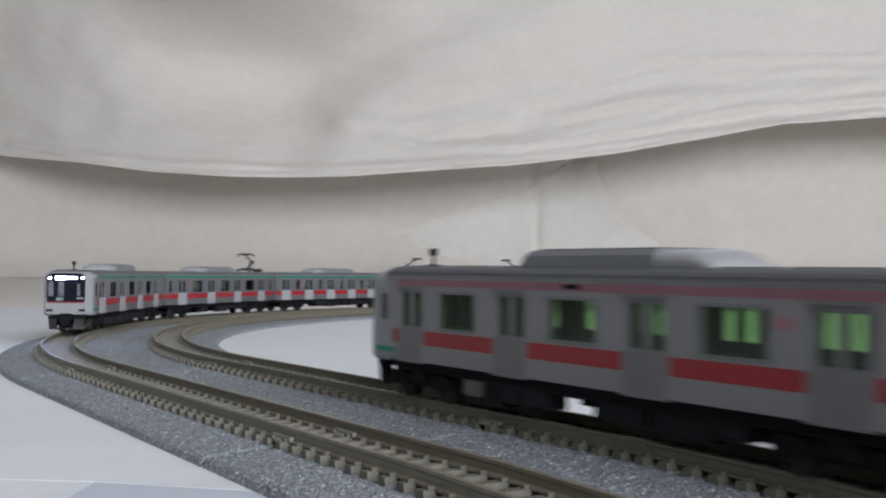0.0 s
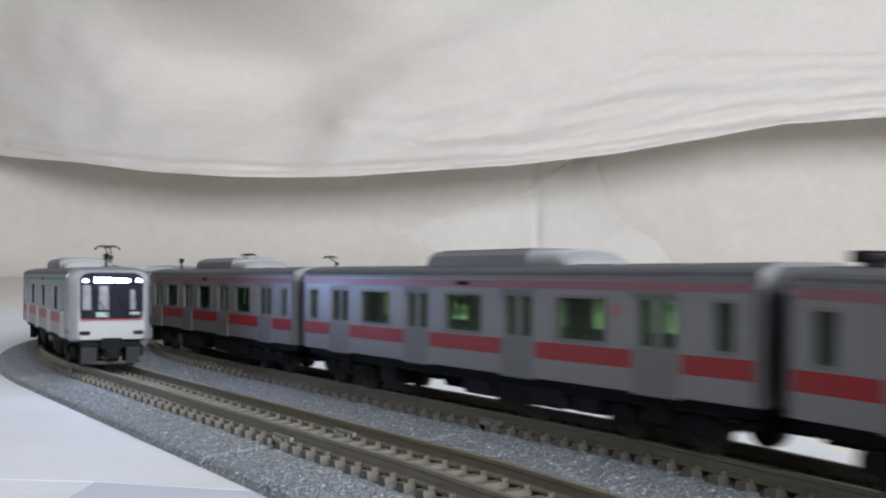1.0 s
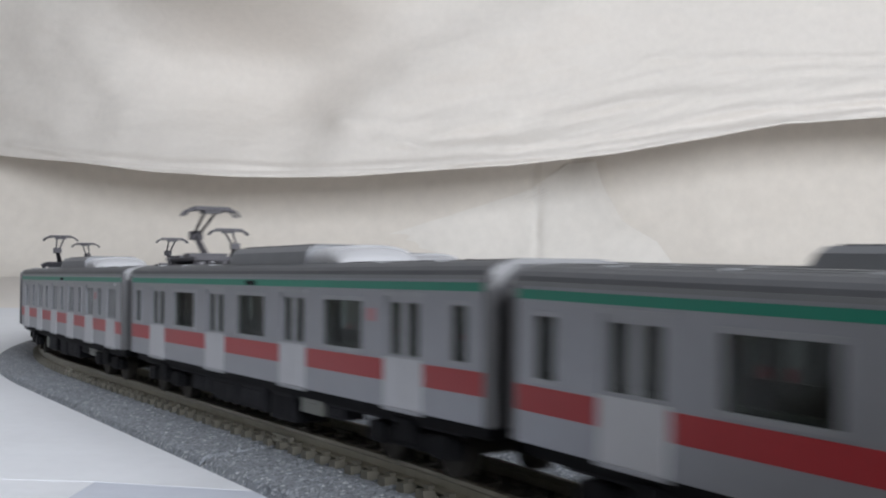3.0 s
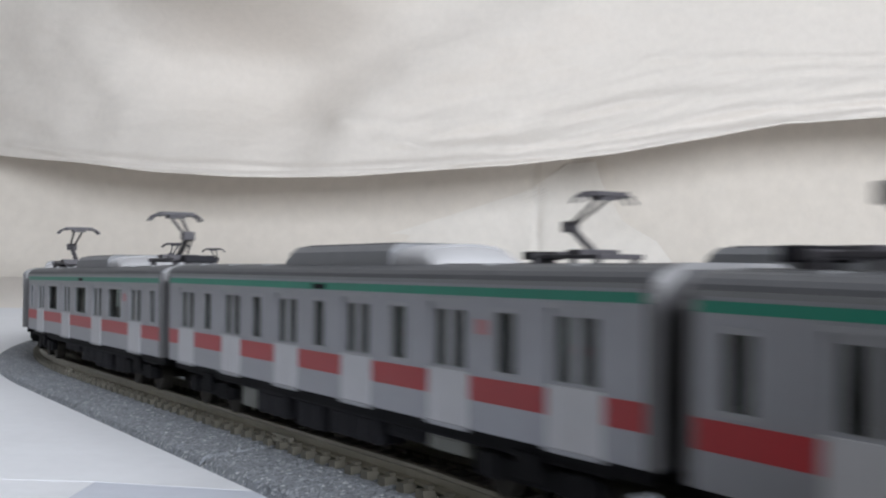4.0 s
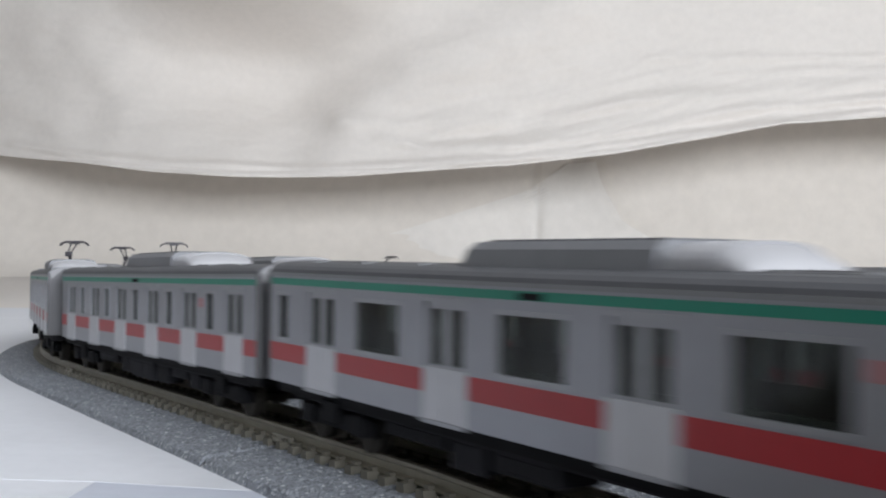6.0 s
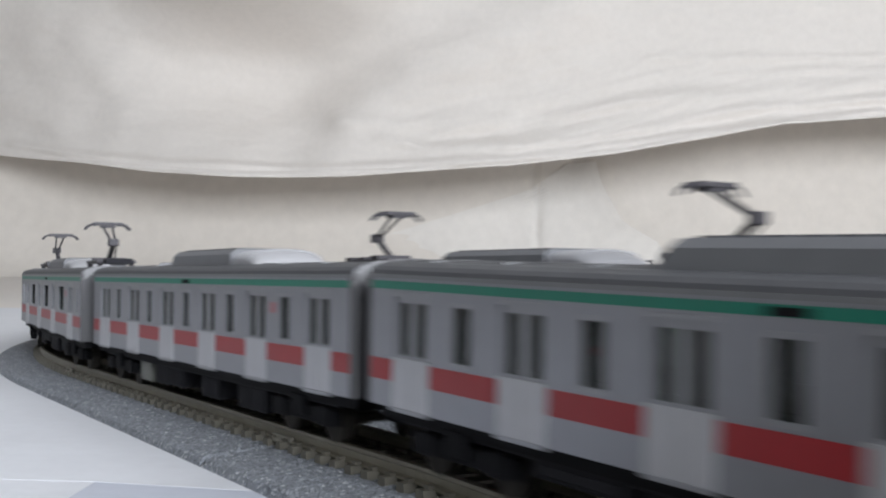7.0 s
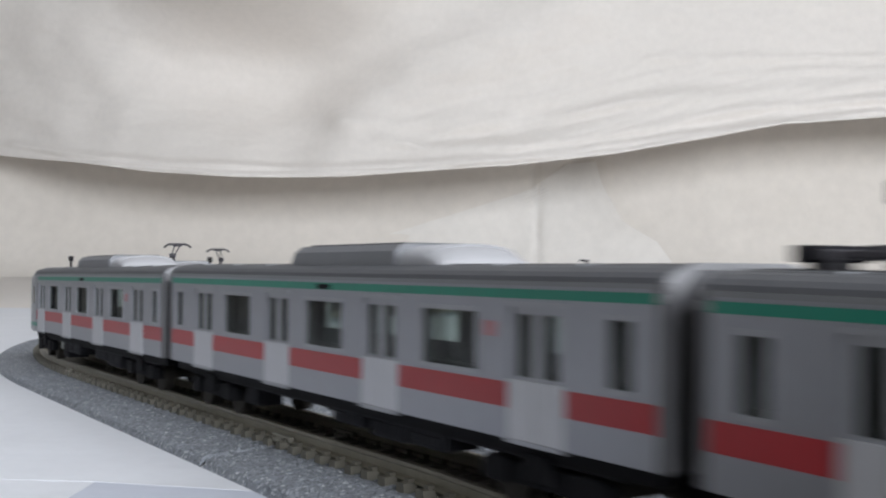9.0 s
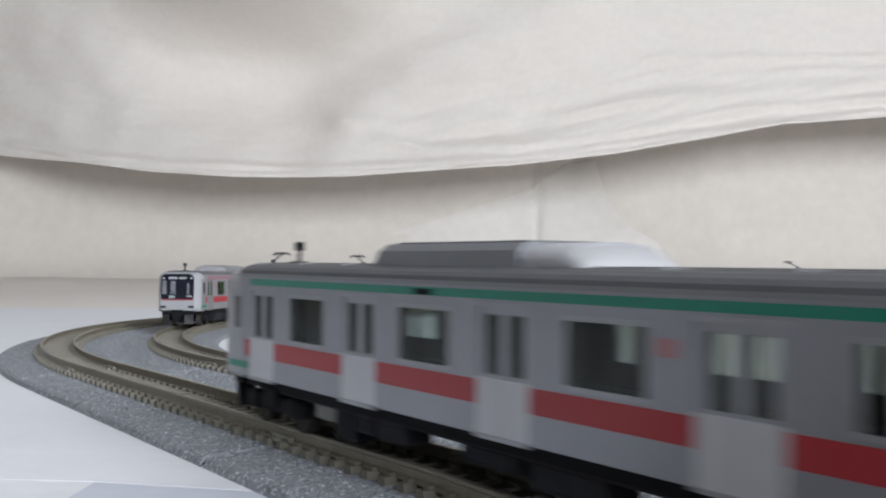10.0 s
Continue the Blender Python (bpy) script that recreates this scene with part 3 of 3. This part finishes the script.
def pantograph(thing, x, e):
    """Single-arm pantograph raised above the roof; the knee points to +x for e = 1."""
    base = car_part("pantograph", boxes((x - 8.5, x + 8.5, -3.5, -2.9, 22.5, 23.0), (x - 8.5, x + 8.5, 2.9, 3.5, 22.5, 23.0),
                                    (x - 8.4, x - 7.4, -3.9, 3.9, 22.4, 23.1), (x + 7.4, x + 8.4, -3.9, 3.9, 22.4, 23.1),
                                    (x - e * 2 - 1.6, x - e * 2 + 1.6, -3.4, 3.4, 22.4, 23.7), (x + e * 3.5 - 1.0, x + e * 3.5 + 1.0, -3.4, 3.4, 22.5, 23.4),
                                    bevel=0.1), PANTO, thing, "dark grey raised single-arm pantograph")
    bm = bmesh.new()
    for dx in (-7.4, 7.4):
        for y in (-3.2, 3.2):
            rod(bm, (x + dx, y, 21.2), (x + dx, y, 22.5), 0.55, 8)
    car_part("insulator", bm, PANTO, base)
    pivot, knee, head = (x - e * 2.0, 0, 23.4), (x + e * 3.8, 0, 26.9), (x - e * 4.4, 0, 30.7)
    bm = bmesh.new()
    rod(bm, pivot, knee, 0.55, 8)
    rod(bm, (x - e * 0.2, 0.9, 23.2), (knee[0] + e * 0.6, 0.5, knee[2] - 0.6), 0.18, 6)
    car_part("lower_arm", bm, PANTO, base)
    bm = bmesh.new()
    for y in (-1.0, 1.0):
        rod(bm, (knee[0], y * 0.4, knee[2]), (head[0], y, head[2]), 0.24, 6)
    box(bm, knee[0] - 0.8, knee[0] + 0.8, -1.1, 1.1, knee[2] - 0.8, knee[2] + 0.8, bevel=0.25)
    car_part("upper_arm", bm, PANTO, base)
    bm = bmesh.new()
    for dx in (-1.1, 1.1):
        pts = [(head[0] + dx, -4.8, 29.9), (head[0] + dx, -4.1, 30.7), (head[0] + dx, -3.1, 31.1), (head[0] + dx, 3.1, 31.1), (head[0] + dx, 4.1, 30.7), (head[0] + dx, 4.8, 29.9)]
        for a, b in zip(pts, pts[1:]):
            rod(bm, a, b, 0.24, 6)
        box(bm, head[0] + dx - 0.5, head[0] + dx + 0.5, -3.0, 3.0, 30.9, 31.5)
    box(bm, head[0] - 1.3, head[0] + 1.3, -1.5, 1.5, 30.4, 30.9)
    for y in (-2.6, 2.6):
        rod(bm, (head[0] - 1.5, y, 30.9), (head[0] + 1.5, y, 30.9), 0.2, 6)
    car_part("collector_head", bm, PANTO, base)


def bogie_mesh_parts(thing, x):
    bog = new("bogie")
    bog.parent = thing
    bog.location = (x * LONG * MM, 0, 0)
    car_part("bogie_frame", boxes((-10.2, 10.2, -6.9, -5.7, 2.3, 4.2), (-10.2, 10.2, 5.7, 6.9, 2.3, 4.2), (-2.2, 2.2, -6.9, 6.9, 3.0, 5.2),
                              (-9.0, -5.2, -7.4, -5.7, 2.2, 4.6), (5.2, 9.0, -7.4, -5.7, 2.2, 4.6), (-9.0, -5.2, 5.7, 7.4, 2.2, 4.6), (5.2, 9.0, 5.7, 7.4, 2.2, 4.6),
                              (-2.0, 2.0, -7.6, -5.7, 3.0, 5.6), (-2.0, 2.0, 5.7, 7.6, 3.0, 5.6), bevel=0.2), BLACK, bog)
    for wx in (-7.0, 7.0):
        bm = bmesh.new()
        for y in (-4.6, 4.6):
            rod(bm, (wx, y - 0.9, 2.85), (wx, y + 0.9, 2.85), 2.85, 24)
        rod(bm, (wx, -4.6, 2.85), (wx, 4.6, 2.85), 0.7, 8)
        car_part("wheelset", bm, WHEEL, bog)
    return bog


def build_car(kind, cab, pantos, band, pane, lit, label, seed):
    """kind: four or six doors a side. cab: which end has a cab. pantos: places of pantographs along the car."""
    rng = random.Random(seed)
    near = pane is GLASS
    paint, leaf = (SILVER, DOOR) if near else (SILVER_WARM, DOOR_GREY)
    car = tagged(new("train_car"), label, "train car")
    doors, dw, wins, red = side_plan(kind, cab)
    holes = [(a, b, 11.3, 17.0) for a, b in wins] + [(d - dw, d + dw, 6.9, 17.7) for d in doors]
    x0 = -HALF if cab != -1 else -55.0
    x1 = HALF if cab != 1 else 55.0
    for y in (-WIDE, WIDE):
        body = bmesh.new()
        panel_with_holes(body, x0, x1, FLOOR_Z, TOP_Z, y, 0.5, holes)
        car_part("side_wall", body, paint, car)
    for e in (-1, 1):
        if e != cab:
            bm = bmesh.new()
            ring = [(-WIDE + 0.5, FLOOR_Z), (-2.9, FLOOR_Z), (-2.9, 18.6), (2.9, 18.6), (2.9, FLOOR_Z), (WIDE - 0.5, FLOOR_Z), (WIDE - 0.5, 20.4), (5.2, 21.2), (-5.2, 21.2), (-WIDE + 0.5, 20.4)]
            loft(bm, [[(e * HALF + d, y, z) for y, z in ring] for d in (-0.35, 0.35)])
            car_part("end_wall", bm, END_SHADED, car)
    car_part("floor_plate", boxes((x0 + 0.4, x1 - 0.4, -WIDE + 0.5, WIDE - 0.5, FLOOR_Z, FLOOR_Z + 0.5)), BLACK, car)
    roof = bmesh.new()
    ring = []
    for i in range(13):
        a = math.pi * i / 12
        ring.append((WIDE * math.copysign(abs(math.cos(a)) ** 0.55, math.cos(a)), TOP_Z + 1.75 * math.sin(a) ** 0.8))
    ring += [(-WIDE + 0.6, TOP_Z - 0.1), (WIDE - 0.6, TOP_Z - 0.1)]
    loft(roof, [[(x, y, z) for y, z in ring] for x in (x0 - (0.3 if cab != -1 else 0), x1 + (0.3 if cab != 1 else 0))])
    roof_ob = car_part("roof", roof, ROOF, car, "dark grey ribbed roof")
    for y in (-6.6, -5.6, -4.4, 4.4, 5.6, 6.6):
        z = TOP_Z + 1.75 * (1 - (abs(y) / WIDE) ** 3.6) ** 0.5
        car_part("roof_rib", boxes((x0 + 1, x1 - 1, y - 0.14, y + 0.14, z - 0.4, z + 0.06)), ROOF_RIB, roof_ob)
    car_part("gutter", boxes((x0, x1, -WIDE - 0.14, -WIDE + 0.2, 19.75, 20.15), (x0, x1, WIDE - 0.2, WIDE + 0.14, 19.75, 20.15)), ROOF_RIB, roof_ob)
    for e in (-1, 1):
        if e != cab:
            car_part("gangway", boxes((e * HALF, e * (HALF + 1.9), -2.7, 2.7, 7.2, 18.2), bevel=0.3), RUBBER, car, "grey rubber gangway bellows")
            cap = bmesh.new()
            edge = [(-WIDE - 0.1, 18.4), (-WIDE - 0.06, 20.1), (-7.3, 21.0), (-5.0, 21.75), (5.0, 21.75), (7.3, 21.0), (WIDE + 0.06, 20.1), (WIDE + 0.1, 18.4), (WIDE - 0.5, 18.4), (5.0, 21.2), (-5.0, 21.2), (-WIDE + 0.5, 18.4)]
            loft(cap, [[(e * HALF + d, y, z) for y, z in edge] for d in (-0.55, 0.42)])
            car_part("roof_end_cap", cap, END_PALE, car, "pale grey cap round the roof end" if near else "")
            car_part("end_trim", boxes((e * HALF - 0.5, e * HALF + 0.5, -WIDE - 0.08, -WIDE + 0.6, FLOOR_Z, 20.3),
                                   (e * HALF - 0.5, e * HALF + 0.5, WIDE - 0.6, WIDE + 0.08, FLOOR_Z, 20.3), bevel=0.12), END_SHADED, car)
    # doors
    for sgn in (-1, 1):
        for d in doors:
            bm = bmesh.new()
            y = sgn * (WIDE - 0.18)
            h = [(d - dw * 0.8, d - dw * 0.17, 11.3, 16.85), (d + dw * 0.17, d + dw * 0.8, 11.3, 16.85)]
            panel_with_holes(bm, d - dw, d + dw, 6.9, 17.6, y, 0.35, h)
            door = car_part("door", bm, leaf, car)
            car_part("lower_panel", boxes((d - dw - 0.15, d - 0.06, *sorted((sgn * (WIDE - 0.2), sgn * (WIDE + 0.13))), 6.7, 11.0),
                                      (d + 0.06, d + dw + 0.15, *sorted((sgn * (WIDE - 0.2), sgn * (WIDE + 0.13))), 6.7, 11.0)), DOOR_PANEL if near else DOOR_GREY, door, "pale lower door panel" if near else "")
            for a, b, c, e in h:
                car_part("pane", boxes((a - 0.1, b + 0.1, *sorted((y - sgn * 0.22, y - sgn * 0.16)), c - 0.1, e + 0.1)), pane, door)
            car_part("door_head", boxes((d - dw - 0.5, d + dw + 0.5, *sorted((sgn * (WIDE - 0.1), sgn * (WIDE + 0.16))), 17.55, 17.95)), leaf, door)
            car_part("door_step", boxes((d - dw - 0.3, d + dw + 0.3, *sorted((sgn * (WIDE - 0.1), sgn * (WIDE + 0.3))), 6.35, 6.7)), leaf, door)
        for a, b in wins:
            bm = bmesh.new()
            panel_with_holes(bm, a - 0.35, b + 0.35, 10.98, 17.3, sgn * (WIDE + 0.12), 0.3, [(a + 0.12, b - 0.12, 11.42, 16.85)])
            w = car_part("window", bm, leaf, car)
            car_part("pane", boxes((a - 0.1, b + 0.1, *sorted((sgn * (WIDE - 0.3), sgn * (WIDE - 0.24))), 11.2, 17.1)), pane, w)
            if b - a > 6:
                car_part("window_divider", boxes((a + (b - a) * 0.35 - 0.16, a + (b - a) * 0.35 + 0.16, *sorted((sgn * (WIDE - 0.25), sgn * (WIDE - 0.08))), 11.3, 17.0)), BLACK, w)
        for a, b in red:
            car_part("red_band", boxes((a, b, *sorted((sgn * (WIDE - 0.1), sgn * (WIDE + 0.05))), 8.6, 10.7)), RED, car)
        g0, g1 = (x0 + 0.6 if cab != -1 else -50.5), (x1 - 0.6 if cab != 1 else 50.5)
        car_part("top_band", boxes((g0, g1, *sorted((sgn * (WIDE - 0.1), sgn * (WIDE + 0.05))), 18.25 if near else 18.0, 19.45)), band, car, "coloured band under the roof")
        mark = 38.3
        car_part("red_sticker", boxes((mark - 1.0, mark + 1.0, *sorted((sgn * (WIDE - 0.1), sgn * (WIDE + 0.04))), 14.7, 16.1)), STICKER, car, "small faded red sticker")
        car_part("side_sign", boxes((-1.9, 1.9, *sorted((sgn * (WIDE - 0.1), sgn * (WIDE + 0.12))), 18.35, 19.2)), BLACK, car)
        car_part("seat_row", boxes((x0 + 2, x1 - 2, *sorted((sgn * 4.2, sgn * 7.4)), 7.1, 9.4), (x0 + 2, x1 - 2, *sorted((sgn * 6.9, sgn * 7.4)), 9.0, 11.8)), SEAT, car)
    # dark sheets added behind the panes to put the inside's shade into colour
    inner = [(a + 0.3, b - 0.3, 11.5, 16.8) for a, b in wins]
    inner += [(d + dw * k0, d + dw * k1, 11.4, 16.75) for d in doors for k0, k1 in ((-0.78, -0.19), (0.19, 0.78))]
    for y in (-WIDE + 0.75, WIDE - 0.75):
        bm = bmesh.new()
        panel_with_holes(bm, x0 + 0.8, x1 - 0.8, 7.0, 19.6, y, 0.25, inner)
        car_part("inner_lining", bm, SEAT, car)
    # roof gear
    bm = bmesh.new()
    ring = [(-5.9, 21.0), (5.9, 21.0), (5.8, 23.1), (5.1, 23.85), (-5.1, 23.85), (-5.8, 23.1)]
    loft(bm, [[(-17.0 + max(0.0, z - 21.5) * 1.1, y, z) for y, z in ring], [(-13.5, y, z) for y, z in ring], [(14.3, y, z) for y, z in ring]])
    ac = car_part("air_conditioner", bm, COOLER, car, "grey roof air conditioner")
    bm = bmesh.new()
    for i in range(8):
        box(bm, -13.2 + i * 3.4, -10.6 + i * 3.4, -4.4, 4.4, 23.8, 24.05)
    car_part("grille", bm, ROOF, ac)
    bm = bmesh.new()
    rings = []
    for i in range(9):
        u = i / 8
        k = 1 - 0.8 * max(0.0, (u - 0.5) / 0.5) ** 2.4
        rings.append([(14.2 + 10.5 * u, 5.7 * math.cos(a), 21.0 + 2.8 * k * max(0.0, math.sin(a)) ** 0.45) for a in [math.pi * j / 14 for j in range(15)]])
    loft(bm, rings)
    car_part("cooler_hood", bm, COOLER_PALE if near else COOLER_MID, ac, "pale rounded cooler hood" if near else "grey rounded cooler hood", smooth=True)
    for i in range(6):
        at = 15.2 + i * 1.15
        louvre = bmesh.new()
        arc = [math.pi * j / 14 for j in range(15)]
        loft(louvre, [[(x, 5.78 * math.cos(a), 21.0 + 2.86 * max(0.0, math.sin(a)) ** 0.45) for a in arc] for x in (at, at + 0.35)])
        car_part("louvre", louvre, COOLER_MID, ac)
    if pantos:
        for x, e in pantos:
            pantograph(car, x, e)
            car_part("roof_box", boxes((*sorted((x + e * 9.3, x + e * 12.0)), -2.8, 2.8, 22.2, 23.4), bevel=0.15), DARK, car, "dark arrester box")
            car_part("box_foot", boxes((*sorted((x + e * 9.8, x + e * 11.5)), -1.6, 1.6, 21.2, 22.2)), ROOF, car)
    # low rails and seams along the roof
    for x in (-52.0, -38.0, -24.0, 36.0, 50.0):
        car_part("roof_seam", boxes((x - 0.15, x + 0.15, -6.4, 6.4, 21.3, 21.68)), ROOF_RIB, roof_ob)
    # underfloor
    car_part("underframe", boxes((x0 + 1, x1 - 1, -7.2, 7.2, 5.2, FLOOR_Z)), BLACK, car, "black underframe")
    x = -32.0
    while x < 28:
        ln = rng.choice((5.0, 6.5, 8.5, 11.0, 14.0))
        for sgn in (-1, 1):
            if rng.random() < 0.88:
                y0, y1 = sorted((sgn * rng.uniform(2.0, 4.0), sgn * rng.uniform(6.2, 7.3)))
                mat = PALE_BOX if rng.random() < 0.12 and ln < 10 else DARK
                low = rng.choice((1.5, 1.9, 2.3, 2.9, 3.3) if near else (1.3, 1.5, 1.8, 2.2, 2.6))
                gear = car_part("equipment_box", boxes((x, min(x + ln, 33.0), y0, y1, low, 5.4), bevel=0.22), mat, car)
                side = y1 if sgn > 0 else y0
                lid0, lid1 = x + ln * 0.12, min(x + ln, 33.0) - ln * 0.12
                car_part("equipment_lid", boxes((lid0, (lid0 + lid1) / 2 - 0.15, side - 0.12, side + 0.12, low + 0.5, 4.7), ((lid0 + lid1) / 2 + 0.15, lid1, side - 0.12, side + 0.12, low + 0.5, 4.7), bevel=0.08), mat, gear)
        x += ln + (rng.uniform(0.5, 2.6) if near else rng.uniform(0.3, 1.4))
    for sgn in (-1, 1):
        bm = bmesh.new()
        rod(bm, (x0 + 6, sgn * 6.6, 5.0), (x1 - 6, sgn * 6.6, 5.0), 0.25, 6)
        car_part("air_pipe", bm, DARK, car)
    bogies = [bogie_mesh_parts(car, -45.0), bogie_mesh_parts(car, 45.0)]
    for e in (-1, 1):
        if e != cab:
            car_part("coupler", boxes((*sorted((e * 57, e * 64.9)), -1.0, 1.0, 3.0, 4.6), bevel=0.2), BLACK, car)
    if cab:
        build_cab(car, cab, lit)
    return car, bogies


TWO = [(-48.0, -1), (46.5, 1)]
NEAR_PANTOS = {9: TWO[:1], 7: TWO, 3: TWO}
FAR_PANTOS = {9: TWO, 6: TWO[:1], 3: TWO}
SIX = (4, 5, 8)


def build_train(pantos, band, pane, lit, words):
    cars = {}
    for n in range(10, 0, -1):
        cab = 1 if n == 10 else -1 if n == 1 else 0
        kind = "six" if n in SIX else "four"
        text = "silver %s with red band, %s" % ("model cab car" if cab else "model six-door car" if kind == "six" else "model four-door car", words)
        cars[n] = build_car(kind, cab, pantos.get(n, ()), band, pane, lit and n == 10, text, n)
        tagged(cars[n][0], group="cars of the train with " + words)
    return cars


near_train = build_train(NEAR_PANTOS, GREEN, GLASS, True, "green roof band")
far_train = build_train(FAR_PANTOS, PINK, GLASS_GREEN, False, "dark pink roof band")


# ---- motion ----
def glide(t, rows):
    """Smooth reading between rows of (time, arc length)."""
    ts, vs = [r[0] for r in rows], [r[1] for r in rows]
    slopes = np.gradient(np.array(vs), np.array(ts))
    k = min(max(int(np.searchsorted(ts, t, side="right")) - 1, 0), len(ts) - 2)
    h = ts[k + 1] - ts[k]
    u = (t - ts[k]) / h
    return float((1 + 2 * u) * (1 - u) ** 2 * vs[k] + u * (1 - u) ** 2 * h * slopes[k] + u * u * (3 - 2 * u) * vs[k + 1] - u * u * (1 - u) * h * slopes[k + 1])


def near_joint(t):
    """Arc length of the joint between cars 10 and 9 of the near train at t."""
    return glide(t, [(0.0, -287.0), (0.5, -194.0), (0.8, -143.5), (1.5, -34.0), (2.0, 40.3), (2.5, 116.9), (3.0, 194.0), (4.5, 430.6), (5.0, 509.0), (5.5, 585.5),
                     (6.9, 814.0), (7.5, 911.0), (8.0, 991.9), (8.5, 1073.5), (9.0, 1153.0), (9.5, 1230.5), (10.0, 1312.0)])


def far_front(t):
    """Arc length of the leading end of the far train at t."""
    return glide(t, [(0.0, 91.5), (0.5, 10.0), (1.0, -71.0), (1.5, -150.5), (2.0, -230.6), (5.0, -687.0), (7.5, -1082.0), (9.0, -1342.0), (10.0, -1518.0)])


def car_pose(s, radius):
    a, _, _ = track(s - 46, radius)
    b, _, _ = track(s + 46, radius)
    za, zb = dip(s - 46), dip(s + 46)
    e = (b - a).normalized()
    m = (a + b) / 2
    x = Vector((e.x, e.y, (zb - za) / 92.0)).normalized()
    y = Vector((-e.y, e.x, 0))
    z = x.cross(y)
    return Matrix(((x.x, y.x, z.x, m.x * MM), (x.y, y.y, z.y, m.y * MM), (x.z, y.z, z.z, (RAIL_Z + (za + zb) / 2) * MM), (0, 0, 0, 1))), e


def motions():
    times = [i * 0.2 for i in range(51)]
    for cars, radius, place in ((near_train, R_OUT, lambda n, t: near_joint(t) + (n - 9.5) * PITCH),
                                (far_train, R_IN, lambda n, t: far_front(t) + (n - 0.5) * PITCH)):
        for n, (car, bogies) in cars.items():
            walk(car, [(t, car_pose(place(n, t), radius)[0]) for t in times])
            for bog, off in zip(bogies, (-46.0, 46.0)):
                rows = []
                for t in times[::5]:
                    s = place(n, t)
                    e = car_pose(s, radius)[1]
                    along = track(s + off, radius)[1]
                    turn = math.degrees(math.atan2(e.x * along.y - e.y * along.x, e.dot(along)))
                    rows.append((t, pose(off * MM, 0, 0, 0, 0, turn)))
                walk(bog, rows)


motions()
